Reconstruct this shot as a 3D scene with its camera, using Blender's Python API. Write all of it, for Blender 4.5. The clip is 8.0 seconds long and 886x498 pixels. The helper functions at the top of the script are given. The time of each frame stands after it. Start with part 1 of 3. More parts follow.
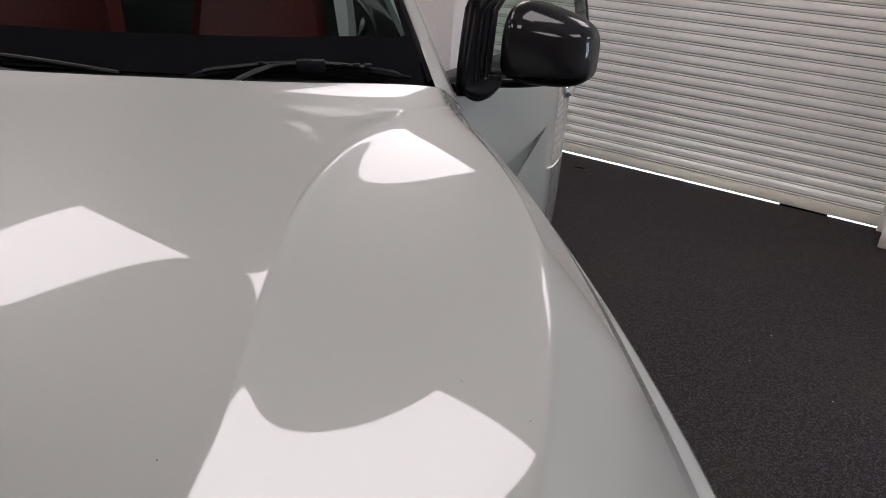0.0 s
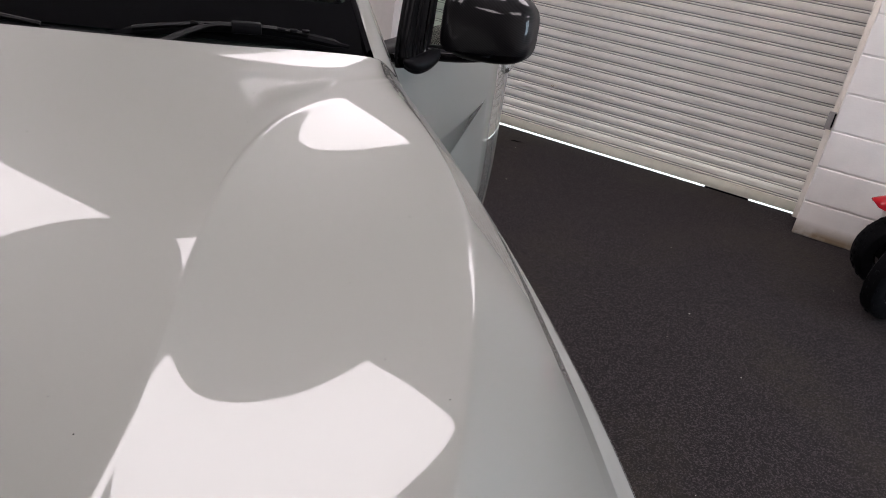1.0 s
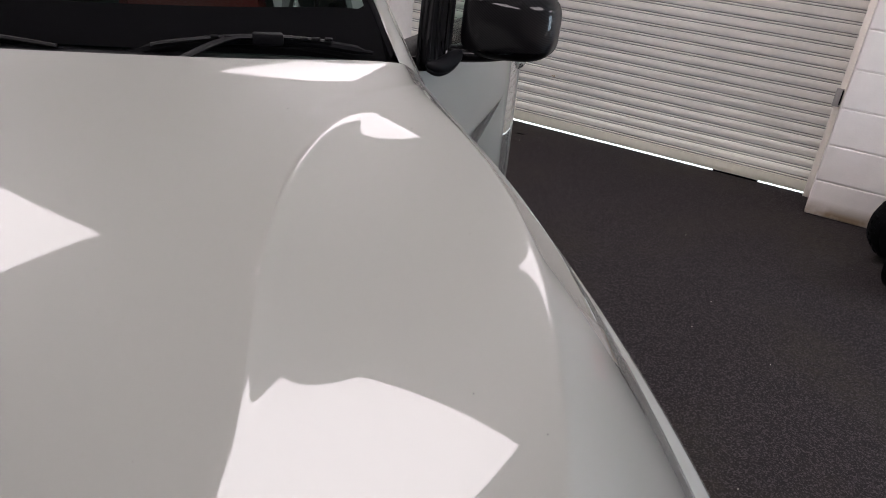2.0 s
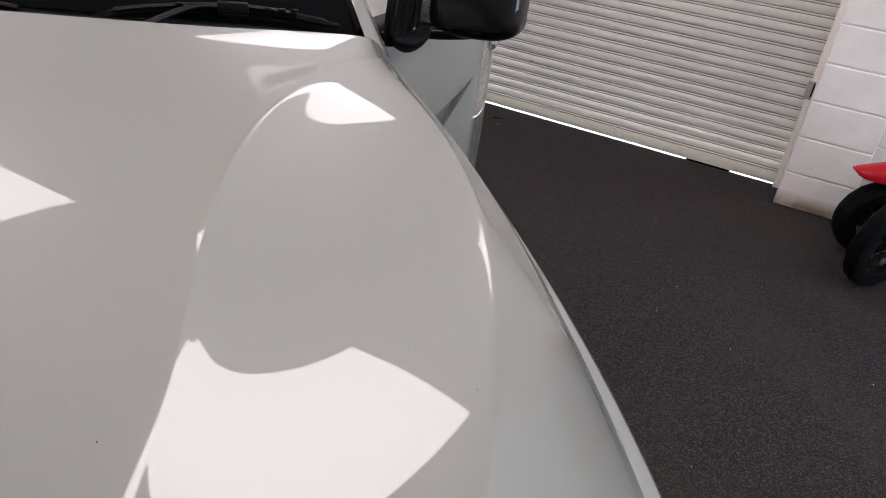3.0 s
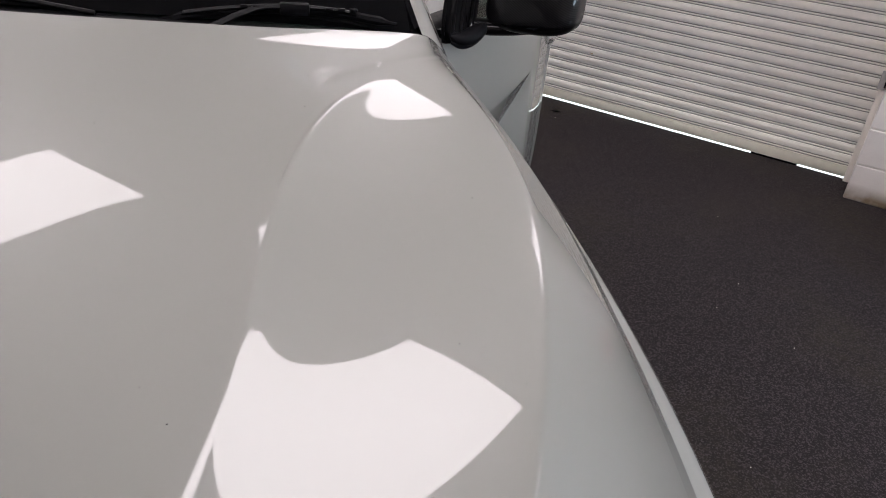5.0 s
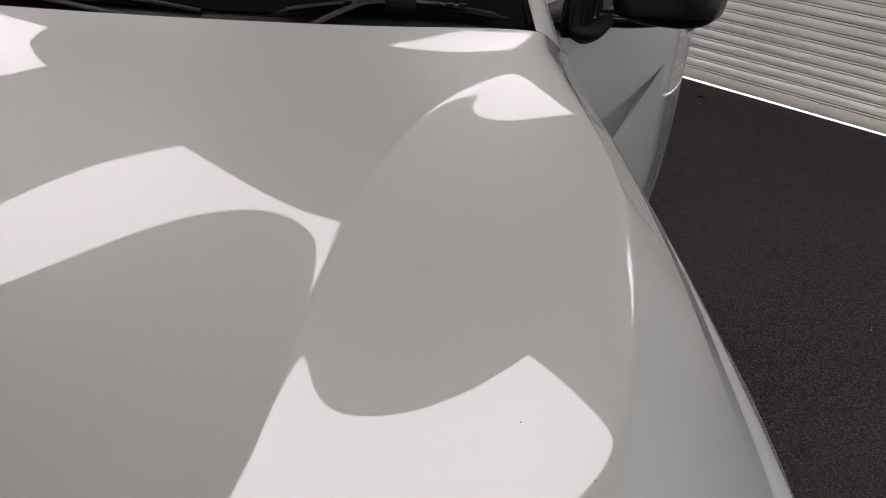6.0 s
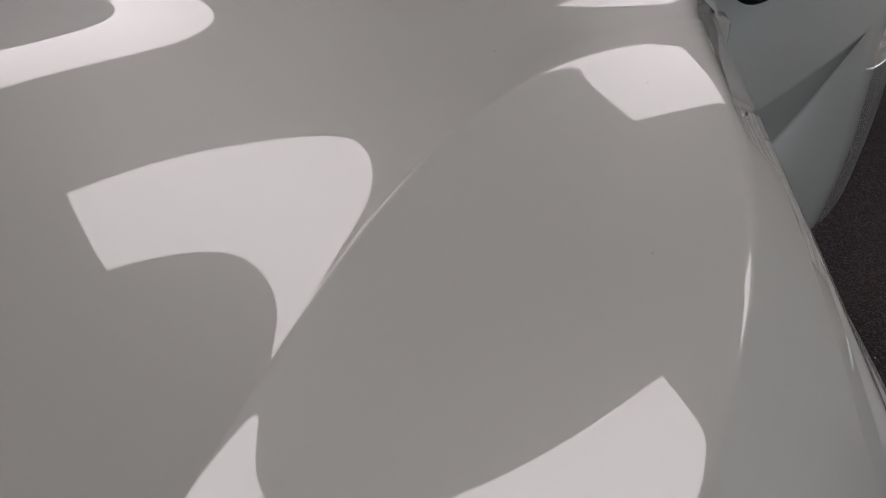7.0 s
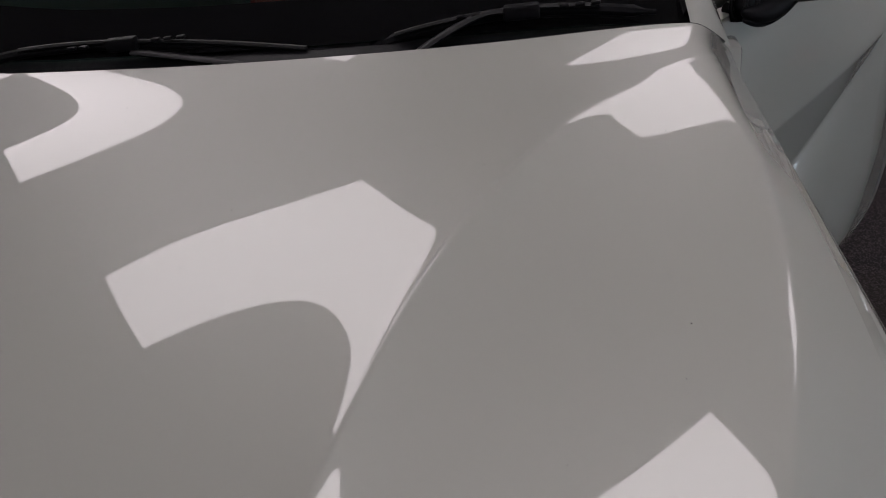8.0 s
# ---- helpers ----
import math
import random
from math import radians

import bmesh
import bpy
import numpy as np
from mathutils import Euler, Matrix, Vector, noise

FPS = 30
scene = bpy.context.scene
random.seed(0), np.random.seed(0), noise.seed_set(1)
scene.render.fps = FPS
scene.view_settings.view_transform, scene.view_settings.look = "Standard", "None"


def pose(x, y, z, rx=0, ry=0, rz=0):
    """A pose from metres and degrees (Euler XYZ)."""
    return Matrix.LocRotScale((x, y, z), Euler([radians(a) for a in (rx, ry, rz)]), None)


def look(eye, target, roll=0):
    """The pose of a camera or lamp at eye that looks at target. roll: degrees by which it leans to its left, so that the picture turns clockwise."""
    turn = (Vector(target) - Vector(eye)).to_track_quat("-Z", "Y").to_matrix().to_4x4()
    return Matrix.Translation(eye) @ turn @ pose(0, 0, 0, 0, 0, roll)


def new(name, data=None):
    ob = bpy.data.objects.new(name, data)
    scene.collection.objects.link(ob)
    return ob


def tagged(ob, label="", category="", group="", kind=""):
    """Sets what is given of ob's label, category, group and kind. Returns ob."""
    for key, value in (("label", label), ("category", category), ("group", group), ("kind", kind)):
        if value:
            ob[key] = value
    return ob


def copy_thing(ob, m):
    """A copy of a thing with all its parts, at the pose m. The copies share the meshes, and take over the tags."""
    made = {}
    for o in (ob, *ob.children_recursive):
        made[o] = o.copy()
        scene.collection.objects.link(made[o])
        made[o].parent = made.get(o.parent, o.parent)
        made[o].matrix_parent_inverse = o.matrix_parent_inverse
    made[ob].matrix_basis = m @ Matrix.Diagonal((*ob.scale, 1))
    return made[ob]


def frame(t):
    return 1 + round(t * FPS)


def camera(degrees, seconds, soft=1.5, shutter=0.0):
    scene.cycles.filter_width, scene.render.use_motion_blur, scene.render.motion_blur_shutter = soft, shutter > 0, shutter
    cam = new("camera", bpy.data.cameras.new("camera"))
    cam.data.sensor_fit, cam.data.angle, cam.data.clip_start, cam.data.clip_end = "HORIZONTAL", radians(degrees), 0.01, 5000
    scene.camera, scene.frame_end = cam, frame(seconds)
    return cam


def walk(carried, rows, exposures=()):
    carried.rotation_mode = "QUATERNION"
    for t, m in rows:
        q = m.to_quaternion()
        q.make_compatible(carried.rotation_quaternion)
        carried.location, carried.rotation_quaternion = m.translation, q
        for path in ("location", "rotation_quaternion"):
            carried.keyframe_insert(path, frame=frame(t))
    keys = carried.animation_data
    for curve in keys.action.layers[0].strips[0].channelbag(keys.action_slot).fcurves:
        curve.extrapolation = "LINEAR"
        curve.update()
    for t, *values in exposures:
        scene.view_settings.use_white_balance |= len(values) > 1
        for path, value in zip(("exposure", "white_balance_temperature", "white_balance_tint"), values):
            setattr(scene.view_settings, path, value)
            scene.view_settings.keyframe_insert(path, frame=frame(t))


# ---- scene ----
cam = camera(62.7, 8.0, soft=1.0)

PATH = [
    (0, (0.0238, -4.2761, 1.4802), (-0.9652, -2.7540, 0.6404), 3.92),
    (0.5, (0.0160, -4.2977, 1.5128), (-0.8264, -2.7184, 0.6205), 7.76),
    (1, (0.0306, -4.2770, 1.5011), (-0.7802, -2.6887, 0.5958), 8.78),
    (1.2, (0.0215, -4.2755, 1.4715), (-0.7967, -2.6864, 0.5741), 8.09),
    (2.3, (-0.0900, -4.2730, 1.5113), (-0.8750, -2.6925, 0.5701), 5.77),
    (2.5, (-0.0830, -4.2805, 1.5135), (-0.8444, -2.6960, 0.5597), 6.75),
    (3, (-0.0202, -4.2794, 1.4939), (-0.7559, -2.6812, 0.5429), 8.29),
    (3.5, (0.0219, -4.2467, 1.4592), (-0.7264, -2.6346, 0.5420), 7.62),
    (4, (0.0170, -4.2744, 1.4737), (-0.7448, -2.6811, 0.5352), 8.41),
    (4.2, (0.0204, -4.2974, 1.4940), (-0.7474, -2.7160, 0.5403), 8.80),
    (5.3, (-0.0147, -4.2789, 1.5111), (-0.9468, -2.8215, 0.5075), 4.92),
    (5.5, (-0.0064, -4.2510, 1.5174), (-0.9903, -2.8411, 0.4955), 4.36),
    (6, (-0.0322, -4.1478, 1.5277), (-1.1594, -2.8896, 0.4569), 3.04),
    (6.5, (-0.0650, -4.0632, 1.4784), (-1.3858, -3.0388, 0.3804), 0.67),
    (7, (-0.0710, -3.9333, 1.4597), (-1.4840, -3.0737, 0.3352), -2.91),
    (7.5, (-0.0885, -3.9177, 1.4439), (-1.5528, -3.0794, 0.3702), -6.13),
    (8, (-0.1032, -3.9076, 1.5040), (-1.5835, -3.0891, 0.4370), -9.80),
]
walk(cam, [(t, look(eye, target, roll)) for t, eye, target, roll in PATH],
     exposures=[(0, -0.17), (1.0, -0.12), (2.5, -0.08), (3.5, -0.06), (5.5, -0.15), (6.0, -0.27), (6.5, -0.47), (7.0, -0.7), (8.0, -0.8)])


# ---- light ----
CEIL = 2.580
world = bpy.data.worlds.new("world")
scene.world = world
world.use_nodes = True
world.node_tree.nodes["Background"].inputs["Color"].default_value = (0.6, 0.75, 1.0, 1)
world.node_tree.nodes["Background"].inputs["Strength"].default_value = 0.4
scene.view_settings.exposure = 0.0


# ---- materials ----
def shader(name):
    m = bpy.data.materials.new(name)
    m.use_nodes = True
    return m, m.node_tree.nodes, m.node_tree.links, m.node_tree.nodes["Principled BSDF"]


def noise_node(n, l, scale, detail=5.0):
    co = n.new("ShaderNodeTexCoord")
    t = n.new("ShaderNodeTexNoise")
    t.inputs["Scale"].default_value, t.inputs["Detail"].default_value = scale, detail
    l.new(co.outputs["Object"], t.inputs["Vector"])
    return t.outputs["Fac"]


def span(n, l, value, f0, f1, t0, t1):
    r = n.new("ShaderNodeMapRange")
    for key, x in (("From Min", f0), ("From Max", f1), ("To Min", t0), ("To Max", t1)):
        r.inputs[key].default_value = x
    l.new(value, r.inputs["Value"])
    return r.outputs[0]


def times(n, l, a, b):
    m = n.new("ShaderNodeMath")
    m.operation = "MULTIPLY"
    l.new(a, m.inputs[0])
    l.new(b, m.inputs[1])
    return m.outputs[0]


def material(name, colour, rough=0.5, metal=0.0, coat=0.0, grain=0.0, scale=40.0, bump=0.0, stain=0.0, spec=0.5, each=0.0):
    m, n, l, b = shader(name)
    b.inputs["Base Color"].default_value = (*colour, 1)
    b.inputs["Roughness"].default_value = rough
    b.inputs["Metallic"].default_value = metal
    b.inputs["Coat Weight"].default_value = coat
    b.inputs["Coat Roughness"].default_value = 0.01
    b.inputs["Specular IOR Level"].default_value = spec
    if grain or bump or stain or each:
        fine = noise_node(n, l, scale, 6)
        k = times(n, l, span(n, l, fine, 0.3, 0.7, 1 - grain, 1 + grain), span(n, l, noise_node(n, l, scale * 0.06), 0.3, 0.7, 1 - stain, 1 + stain))
        if each:
            info = n.new("ShaderNodeObjectInfo")
            k = times(n, l, k, span(n, l, info.outputs["Random"], 0, 1, 1 - each, 1 + each))
        mix = n.new("ShaderNodeVectorMath")
        mix.operation = "SCALE"
        mix.inputs[0].default_value = colour
        l.new(k, mix.inputs["Scale"])
        l.new(mix.outputs[0], b.inputs["Base Color"])
        l.new(span(n, l, noise_node(n, l, scale * 0.3), 0.3, 0.7, rough * 0.9, min(1, rough * 1.1)), b.inputs["Roughness"])
        if bump:
            bp = n.new("ShaderNodeBump")
            bp.inputs["Strength"].default_value, bp.inputs["Distance"].default_value = bump, 0.003
            l.new(fine, bp.inputs["Height"])
            l.new(bp.outputs[0], b.inputs["Normal"])
    return m


def emitter(name, colour, strength):
    m, n, l, b = shader(name)
    b.inputs["Base Color"].default_value = (0.8, 0.8, 0.8, 1)
    b.inputs["Emission Color"].default_value = (*colour, 1)
    b.inputs["Emission Strength"].default_value = strength
    return m


def floor_material():
    """Black rubber mat: fine pale flecks, broad dusty patches."""
    m, n, l, b = shader("speckled_rubber")
    co = n.new("ShaderNodeTexCoord")
    cells = n.new("ShaderNodeTexVoronoi")
    cells.inputs["Scale"].default_value = 240
    l.new(co.outputs["Object"], cells.inputs["Vector"])
    sep = n.new("ShaderNodeSeparateColor")
    l.new(cells.outputs["Color"], sep.inputs[0])
    fleck = span(n, l, sep.outputs[0], 0.55, 1.0, 0.0, 1.0)
    dust = span(n, l, noise_node(n, l, 1.3, 9), 0.46, 0.66, 0.0, 1.0)
    mix = n.new("ShaderNodeMix")
    mix.data_type = "RGBA"
    mix.inputs["A"].default_value, mix.inputs["B"].default_value = (0.0165, 0.0140, 0.0150, 1), (0.066, 0.055, 0.058, 1)
    l.new(fleck, mix.inputs["Factor"])
    top = n.new("ShaderNodeMix")
    top.data_type = "RGBA"
    top.inputs["B"].default_value = (0.040, 0.034, 0.025, 1)
    l.new(times(n, l, dust, span(n, l, noise_node(n, l, 24, 8), 0.3, 0.7, 0.05, 0.75)), top.inputs["Factor"])
    l.new(mix.outputs["Result"], top.inputs["A"])
    l.new(top.outputs["Result"], b.inputs["Base Color"])
    b.inputs["Roughness"].default_value = 0.75
    b.inputs["Specular IOR Level"].default_value = 0.1
    bp = n.new("ShaderNodeBump")
    bp.inputs["Strength"].default_value, bp.inputs["Distance"].default_value = 0.5, 0.002
    l.new(sep.outputs[1], bp.inputs["Height"])
    l.new(bp.outputs[0], b.inputs["Normal"])
    return m


def glass_material(name, tint, gloss=1.0):
    m, n, l, b = shader(name)
    clear = n.new("ShaderNodeBsdfTransparent")
    clear.inputs[0].default_value = (*tint, 1)
    shine = n.new("ShaderNodeBsdfGlossy")
    shine.inputs["Roughness"].default_value = 0.01
    fr = n.new("ShaderNodeFresnel")
    fr.inputs["IOR"].default_value = 1.5
    mix = n.new("ShaderNodeMixShader")
    l.new(span(n, l, fr.outputs[0], 0.0, 1.0, 0.0, gloss), mix.inputs[0])
    l.new(clear.outputs[0], mix.inputs[1])
    l.new(shine.outputs[0], mix.inputs[2])
    l.new(mix.outputs[0], n["Material Output"].inputs["Surface"])
    return m


def carbon_material():
    """Lacquered carbon twill: narrow slanting bands."""
    m, n, l, b = shader("lacquered_carbon")
    co = n.new("ShaderNodeTexCoord")
    turn = n.new("ShaderNodeMapping")
    turn.inputs["Rotation"].default_value = (0.5, 0.75, 0.6)
    wave = n.new("ShaderNodeTexWave")
    wave.inputs["Scale"].default_value, wave.inputs["Distortion"].default_value = 75, 0.3
    l.new(co.outputs["Object"], turn.inputs["Vector"])
    l.new(turn.outputs[0], wave.inputs["Vector"])
    mix = n.new("ShaderNodeMix")
    mix.data_type = "RGBA"
    mix.inputs["A"].default_value, mix.inputs["B"].default_value = (0.0004, 0.0004, 0.0008, 1), (0.006, 0.0056, 0.0066, 1)
    l.new(wave.outputs["Fac"], mix.inputs["Factor"])
    l.new(mix.outputs["Result"], b.inputs["Base Color"])
    b.inputs["Roughness"].default_value = 0.5
    b.inputs["Specular IOR Level"].default_value = 0.1
    b.inputs["Coat Weight"].default_value, b.inputs["Coat Roughness"].default_value = 0.5, 0.004
    return m


def block_material():
    """Painted block with brown damp soiling along the floor."""
    m, n, l, b = shader("painted_block")
    geo = n.new("ShaderNodeNewGeometry")
    sep = n.new("ShaderNodeSeparateXYZ")
    l.new(geo.outputs["Position"], sep.inputs[0])
    low = span(n, l, sep.outputs[2], 0.025, 0.095, 1.0, 0.0)
    dirt = times(n, l, low, span(n, l, noise_node(n, l, 7), 0.3, 0.55, 0.3, 1.0))
    mix = n.new("ShaderNodeMix")
    mix.data_type = "RGBA"
    mix.inputs["A"].default_value, mix.inputs["B"].default_value = (0.79, 0.75, 0.715, 1), (0.26, 0.19, 0.12, 1)
    l.new(dirt, mix.inputs["Factor"])
    wash = n.new("ShaderNodeVectorMath")
    wash.operation = "SCALE"
    l.new(mix.outputs["Result"], wash.inputs[0])
    l.new(span(n, l, noise_node(n, l, 6, 8), 0.3, 0.7, 0.93, 1.04), wash.inputs["Scale"])
    l.new(wash.outputs[0], b.inputs["Base Color"])
    b.inputs["Roughness"].default_value = 0.55
    bp = n.new("ShaderNodeBump")
    bp.inputs["Strength"].default_value, bp.inputs["Distance"].default_value = 0.35, 0.003
    l.new(noise_node(n, l, 90, 6), bp.inputs["Height"])
    l.new(bp.outputs[0], b.inputs["Normal"])
    return m


def paint_material():
    """Pearl grey base under a clear lacquer, whose gloss grows slowly towards glancing views."""
    m, n, l, b = shader("pearl_grey_paint")
    flake = noise_node(n, l, 1800, 2)
    mix = n.new("ShaderNodeVectorMath")
    mix.operation = "SCALE"
    mix.inputs[0].default_value = (0.238, 0.240, 0.222)
    l.new(span(n, l, flake, 0.3, 0.7, 0.97, 1.03), mix.inputs["Scale"])
    l.new(mix.outputs[0], b.inputs["Base Color"])
    b.inputs["Roughness"].default_value = 0.42
    b.inputs["Specular IOR Level"].default_value = 0.35
    lacquer = n.new("ShaderNodeBsdfGlossy")
    lacquer.inputs["Roughness"].default_value = 0.0
    fr = n.new("ShaderNodeFresnel")
    fr.inputs["IOR"].default_value = 1.42
    square = times(n, l, fr.outputs[0], fr.outputs[0])
    gain = span(n, l, times(n, l, square, square), 0.0, 0.007, 0.056, 0.6)
    both = n.new("ShaderNodeMixShader")
    l.new(gain, both.inputs[0])
    l.new(b.outputs[0], both.inputs[1])
    l.new(lacquer.outputs[0], both.inputs[2])
    l.new(both.outputs[0], n["Material Output"].inputs["Surface"])
    return m


PAINT = paint_material()
BLACK = material("gloss_black", (0.001, 0.001, 0.0014), 0.4, coat=0.45, spec=0.05)
PLASTIC = material("black_plastic", (0.0035, 0.0035, 0.0045), 0.5, spec=0.12, grain=0.2, scale=300, bump=0.1)
FRAMEBLACK = material("satin_black", (0.0015, 0.0015, 0.002), 0.35, spec=0.06, grain=0.1, scale=200)
FRIT = material("black_glass_edge", (0.003, 0.003, 0.0035), 0.06, spec=0.2)
RUBBER = material("black_rubber", (0.0035, 0.0035, 0.0045), 0.7, spec=0.08, grain=0.3, scale=120, bump=0.2)
FLOOR = floor_material()
BLOCK = block_material()
SHUTTER = material("cream_steel", (0.88, 0.83, 0.76), 0.5, grain=0.025, scale=30, stain=0.05)
RUST = material("rust", (0.42, 0.27, 0.14), 0.9, grain=0.3, scale=200)
# darker cream for the shutter grooves, their shade put into the colour
GROOVE_SHADE = material("shaded_groove", (0.36, 0.335, 0.31), 0.8, grain=0.2, scale=40, stain=0.2)
BARSTEEL = material("buff_steel", (0.72, 0.71, 0.60), 0.45, grain=0.04, scale=30, stain=0.08)
CEILING = material("white_ceiling", (0.52, 0.494, 0.472), 0.8, grain=0.03, scale=30, stain=0.03)
FARWALL = material("grey_wall", (0.13, 0.125, 0.12), 0.8, grain=0.05, scale=30, stain=0.08)
WALL = material("white_wall", (0.70, 0.66, 0.63), 0.7, grain=0.03, scale=30, stain=0.03)
PANEL = emitter("light_panel", (1.0, 0.905, 0.945), 10.0)
DAY = emitter("daylight", (0.88, 0.95, 1.0), 2.2)
SKYLIGHT = emitter("blue_daylight", (0.66, 0.83, 1.0), 10.0)
RED = material("red_plastic", (0.40, 0.004, 0.012), 0.3, spec=0.2, coat=0.6, grain=0.04, scale=60)
LEATHER = material("red_leather", (0.22, 0.022, 0.018), 0.5, grain=0.15, scale=200, bump=0.2)
STEEL = material("steel", (0.50, 0.50, 0.51), 0.3, 1.0, grain=0.1, scale=90)
GREYSTEEL = material("grey_steel", (0.33, 0.32, 0.31), 0.45, grain=0.08, scale=60, stain=0.1)
DARKMETAL = material("dark_alloy", (0.06, 0.06, 0.065), 0.25, 1.0, grain=0.1, scale=90)
GREYPLASTIC = material("grey_plastic", (0.006, 0.006, 0.007), 0.5, spec=0.18, grain=0.1, scale=200)
CARBON = carbon_material()
SCREEN = glass_material("windshield_glass", (0.40, 0.53, 0.51), 0.4)
SIDEGLASS = glass_material("side_glass", (0.55, 0.70, 0.62))


# ---- building blocks ----
def part(name, bm, mat, parent=None, label="", smooth=True):
    me = bpy.data.meshes.new(name)
    bm.normal_update()
    bm.to_mesh(me)
    bm.free()
    me.materials.append(mat)
    if smooth:
        me.polygons.foreach_set("use_smooth", [True] * len(me.polygons))
        me.set_sharp_from_angle(angle=radians(40))
    ob = new(name, me)
    ob.parent = parent
    if label:
        ob["label"] = label
    return ob


def box(x0, x1, y0, y1, z0, z1, bevel=0.0, segs=2):
    bm = bmesh.new()
    bmesh.ops.create_cube(bm, size=1)
    for v in bm.verts:
        v.co = Vector(((x0 + x1) / 2 + v.co.x * (x1 - x0), (y0 + y1) / 2 + v.co.y * (y1 - y0), (z0 + z1) / 2 + v.co.z * (z1 - z0)))
    if bevel:
        bmesh.ops.bevel(bm, geom=bm.edges[:], offset=bevel, segments=segs, affect="EDGES", profile=0.5)
    return bm


def sheet(f, na, nb, thick=0.0):
    """A surface f(a, b), a and b from 0 to 1; thick gives it a back."""
    bm = bmesh.new()
    vs = [[bm.verts.new(f(i / na, j / nb)) for j in range(nb + 1)] for i in range(na + 1)]
    for i in range(na):
        for j in range(nb):
            bm.faces.new((vs[i][j], vs[i + 1][j], vs[i + 1][j + 1], vs[i][j + 1]))
    bm.normal_update()
    if thick:
        bmesh.ops.solidify(bm, geom=bm.faces[:], thickness=thick)
    return bm


def tube(points, radius, segs=10, bm=None, flat=1.0):
    """A bar through the points; radius one number or one for each point; flat squashes it upwards."""
    bm = bm or bmesh.new()
    pts = [Vector(p) for p in points]
    rings = []
    for i, p in enumerate(pts):
        d = (pts[min(i + 1, len(pts) - 1)] - pts[max(i - 1, 0)]).normalized()
        side = d.cross(Vector((0, 0, 1)))
        side = side.normalized() if side.length > 1e-3 else Vector((1, 0, 0))
        up = side.cross(d).normalized()
        r = radius[i] if isinstance(radius, (list, tuple)) else radius
        rings.append([bm.verts.new(p + (side * math.cos(k * math.tau / segs) + up * flat * math.sin(k * math.tau / segs)) * r) for k in range(segs)])
    for a, b in zip(rings, rings[1:]):
        for k in range(segs):
            bm.faces.new((a[k], a[(k + 1) % segs], b[(k + 1) % segs], b[k]))
    bm.faces.new(list(reversed(rings[0])))
    bm.faces.new(rings[-1])
    return bm


def bend(points, n=6):
    """More points on a smooth line through the given ones."""
    p = [Vector(q) for q in points]
    p = [p[0] * 2 - p[1]] + p + [p[-1] * 2 - p[-2]]
    out = []
    for i in range(1, len(p) - 2):
        for k in range(n):
            t = k / n
            out.append(0.5 * (2 * p[i] + (p[i + 1] - p[i - 1]) * t + (2 * p[i - 1] - 5 * p[i] + 4 * p[i + 1] - p[i + 2]) * t * t + (3 * p[i] - p[i - 1] - 3 * p[i + 1] + p[i + 2]) * t ** 3))
    return out + [p[-2]]


def lathe(profile, segs=48):
    """Turns the closed outline [(radius, along)] round the y axis."""
    bm = bmesh.new()
    rings = [[bm.verts.new((r * math.cos(k * math.tau / segs), y, r * math.sin(k * math.tau / segs))) for r, y in profile] for k in range(segs)]
    m = len(profile)
    for k in range(segs):
        a, b = rings[k], rings[(k + 1) % segs]
        for i in range(m):
            bm.faces.new((a[i], a[(i + 1) % m], b[(i + 1) % m], b[i]))
    bmesh.ops.recalc_face_normals(bm, faces=bm.faces[:])
    return bm


def empty(name, m, label, category, **more):
    ob = new(name)
    ob.matrix_basis = m
    return tagged(ob, label, category, **more)


def smooth(x, a, b):
    x = min(1.0, max(0.0, (x - a) / (b - a)))
    return x * x * (3 - 2 * x)


# ---- room ----
X0, X1, Y0, Y1 = -6.5, 3.4, -8.0, 0.20
SHUT, OPEN_L, LINTEL = 0.313, -2.80, 2.35


def structure(name, bm, mat, label, category):
    return tagged(part(name, bm, mat, smooth=False), label, category, kind="structure")


floor = structure("floor", box(X0 - 0.2, X1 + 0.2, Y0 - 0.2, 0.55, -0.1, 0.0), FLOOR, "black speckled rubber mat floor with dusty patches", "floor")
ceiling = structure("ceiling", box(X0 - 0.2, X1 + 0.2, Y0 - 0.2, 0.55, CEIL, CEIL + 0.1), CEILING, "white painted flat workshop ceiling", "ceiling")
wall_south = structure("wall_south", box(X0, X1, Y0 - 0.2, Y0, 0, CEIL), FARWALL, "dark grey painted plain workshop wall", "wall")
wall_west = structure("wall_west", box(X0 - 0.2, X0, Y0 - 0.2, 0.55, 0, CEIL), FARWALL, "dark grey painted plain workshop wall", "wall")
wall_northwest = structure("wall_northwest", box(X0, OPEN_L, 0.0, 0.4, 0, CEIL), WALL, "white painted wall beside roller door", "wall")
lintel = structure("lintel", box(OPEN_L, 0.0, 0.0, 0.25, LINTEL, CEIL), WALL, "white painted lintel over roller door", "wall")
EAST = (-1.9, -0.5, 0.5, 2.2)
wall_east = structure("wall_east", box(X1, X1 + 0.2, Y0 - 0.2, EAST[0], 0, CEIL), WALL, "white painted workshop wall with window", "wall")
for y0, y1, z0, z1 in ((EAST[1], 0.55, 0, CEIL), (EAST[0], EAST[1], 0, EAST[2]), (EAST[0], EAST[1], EAST[3], CEIL)):
    part("wall_piece", box(X1, X1 + 0.2, y0, y1, z0, z1), WALL, wall_east, smooth=False)
window_1 = tagged(new("window_1"), "daylit window with white frame", "window", kind="structure")
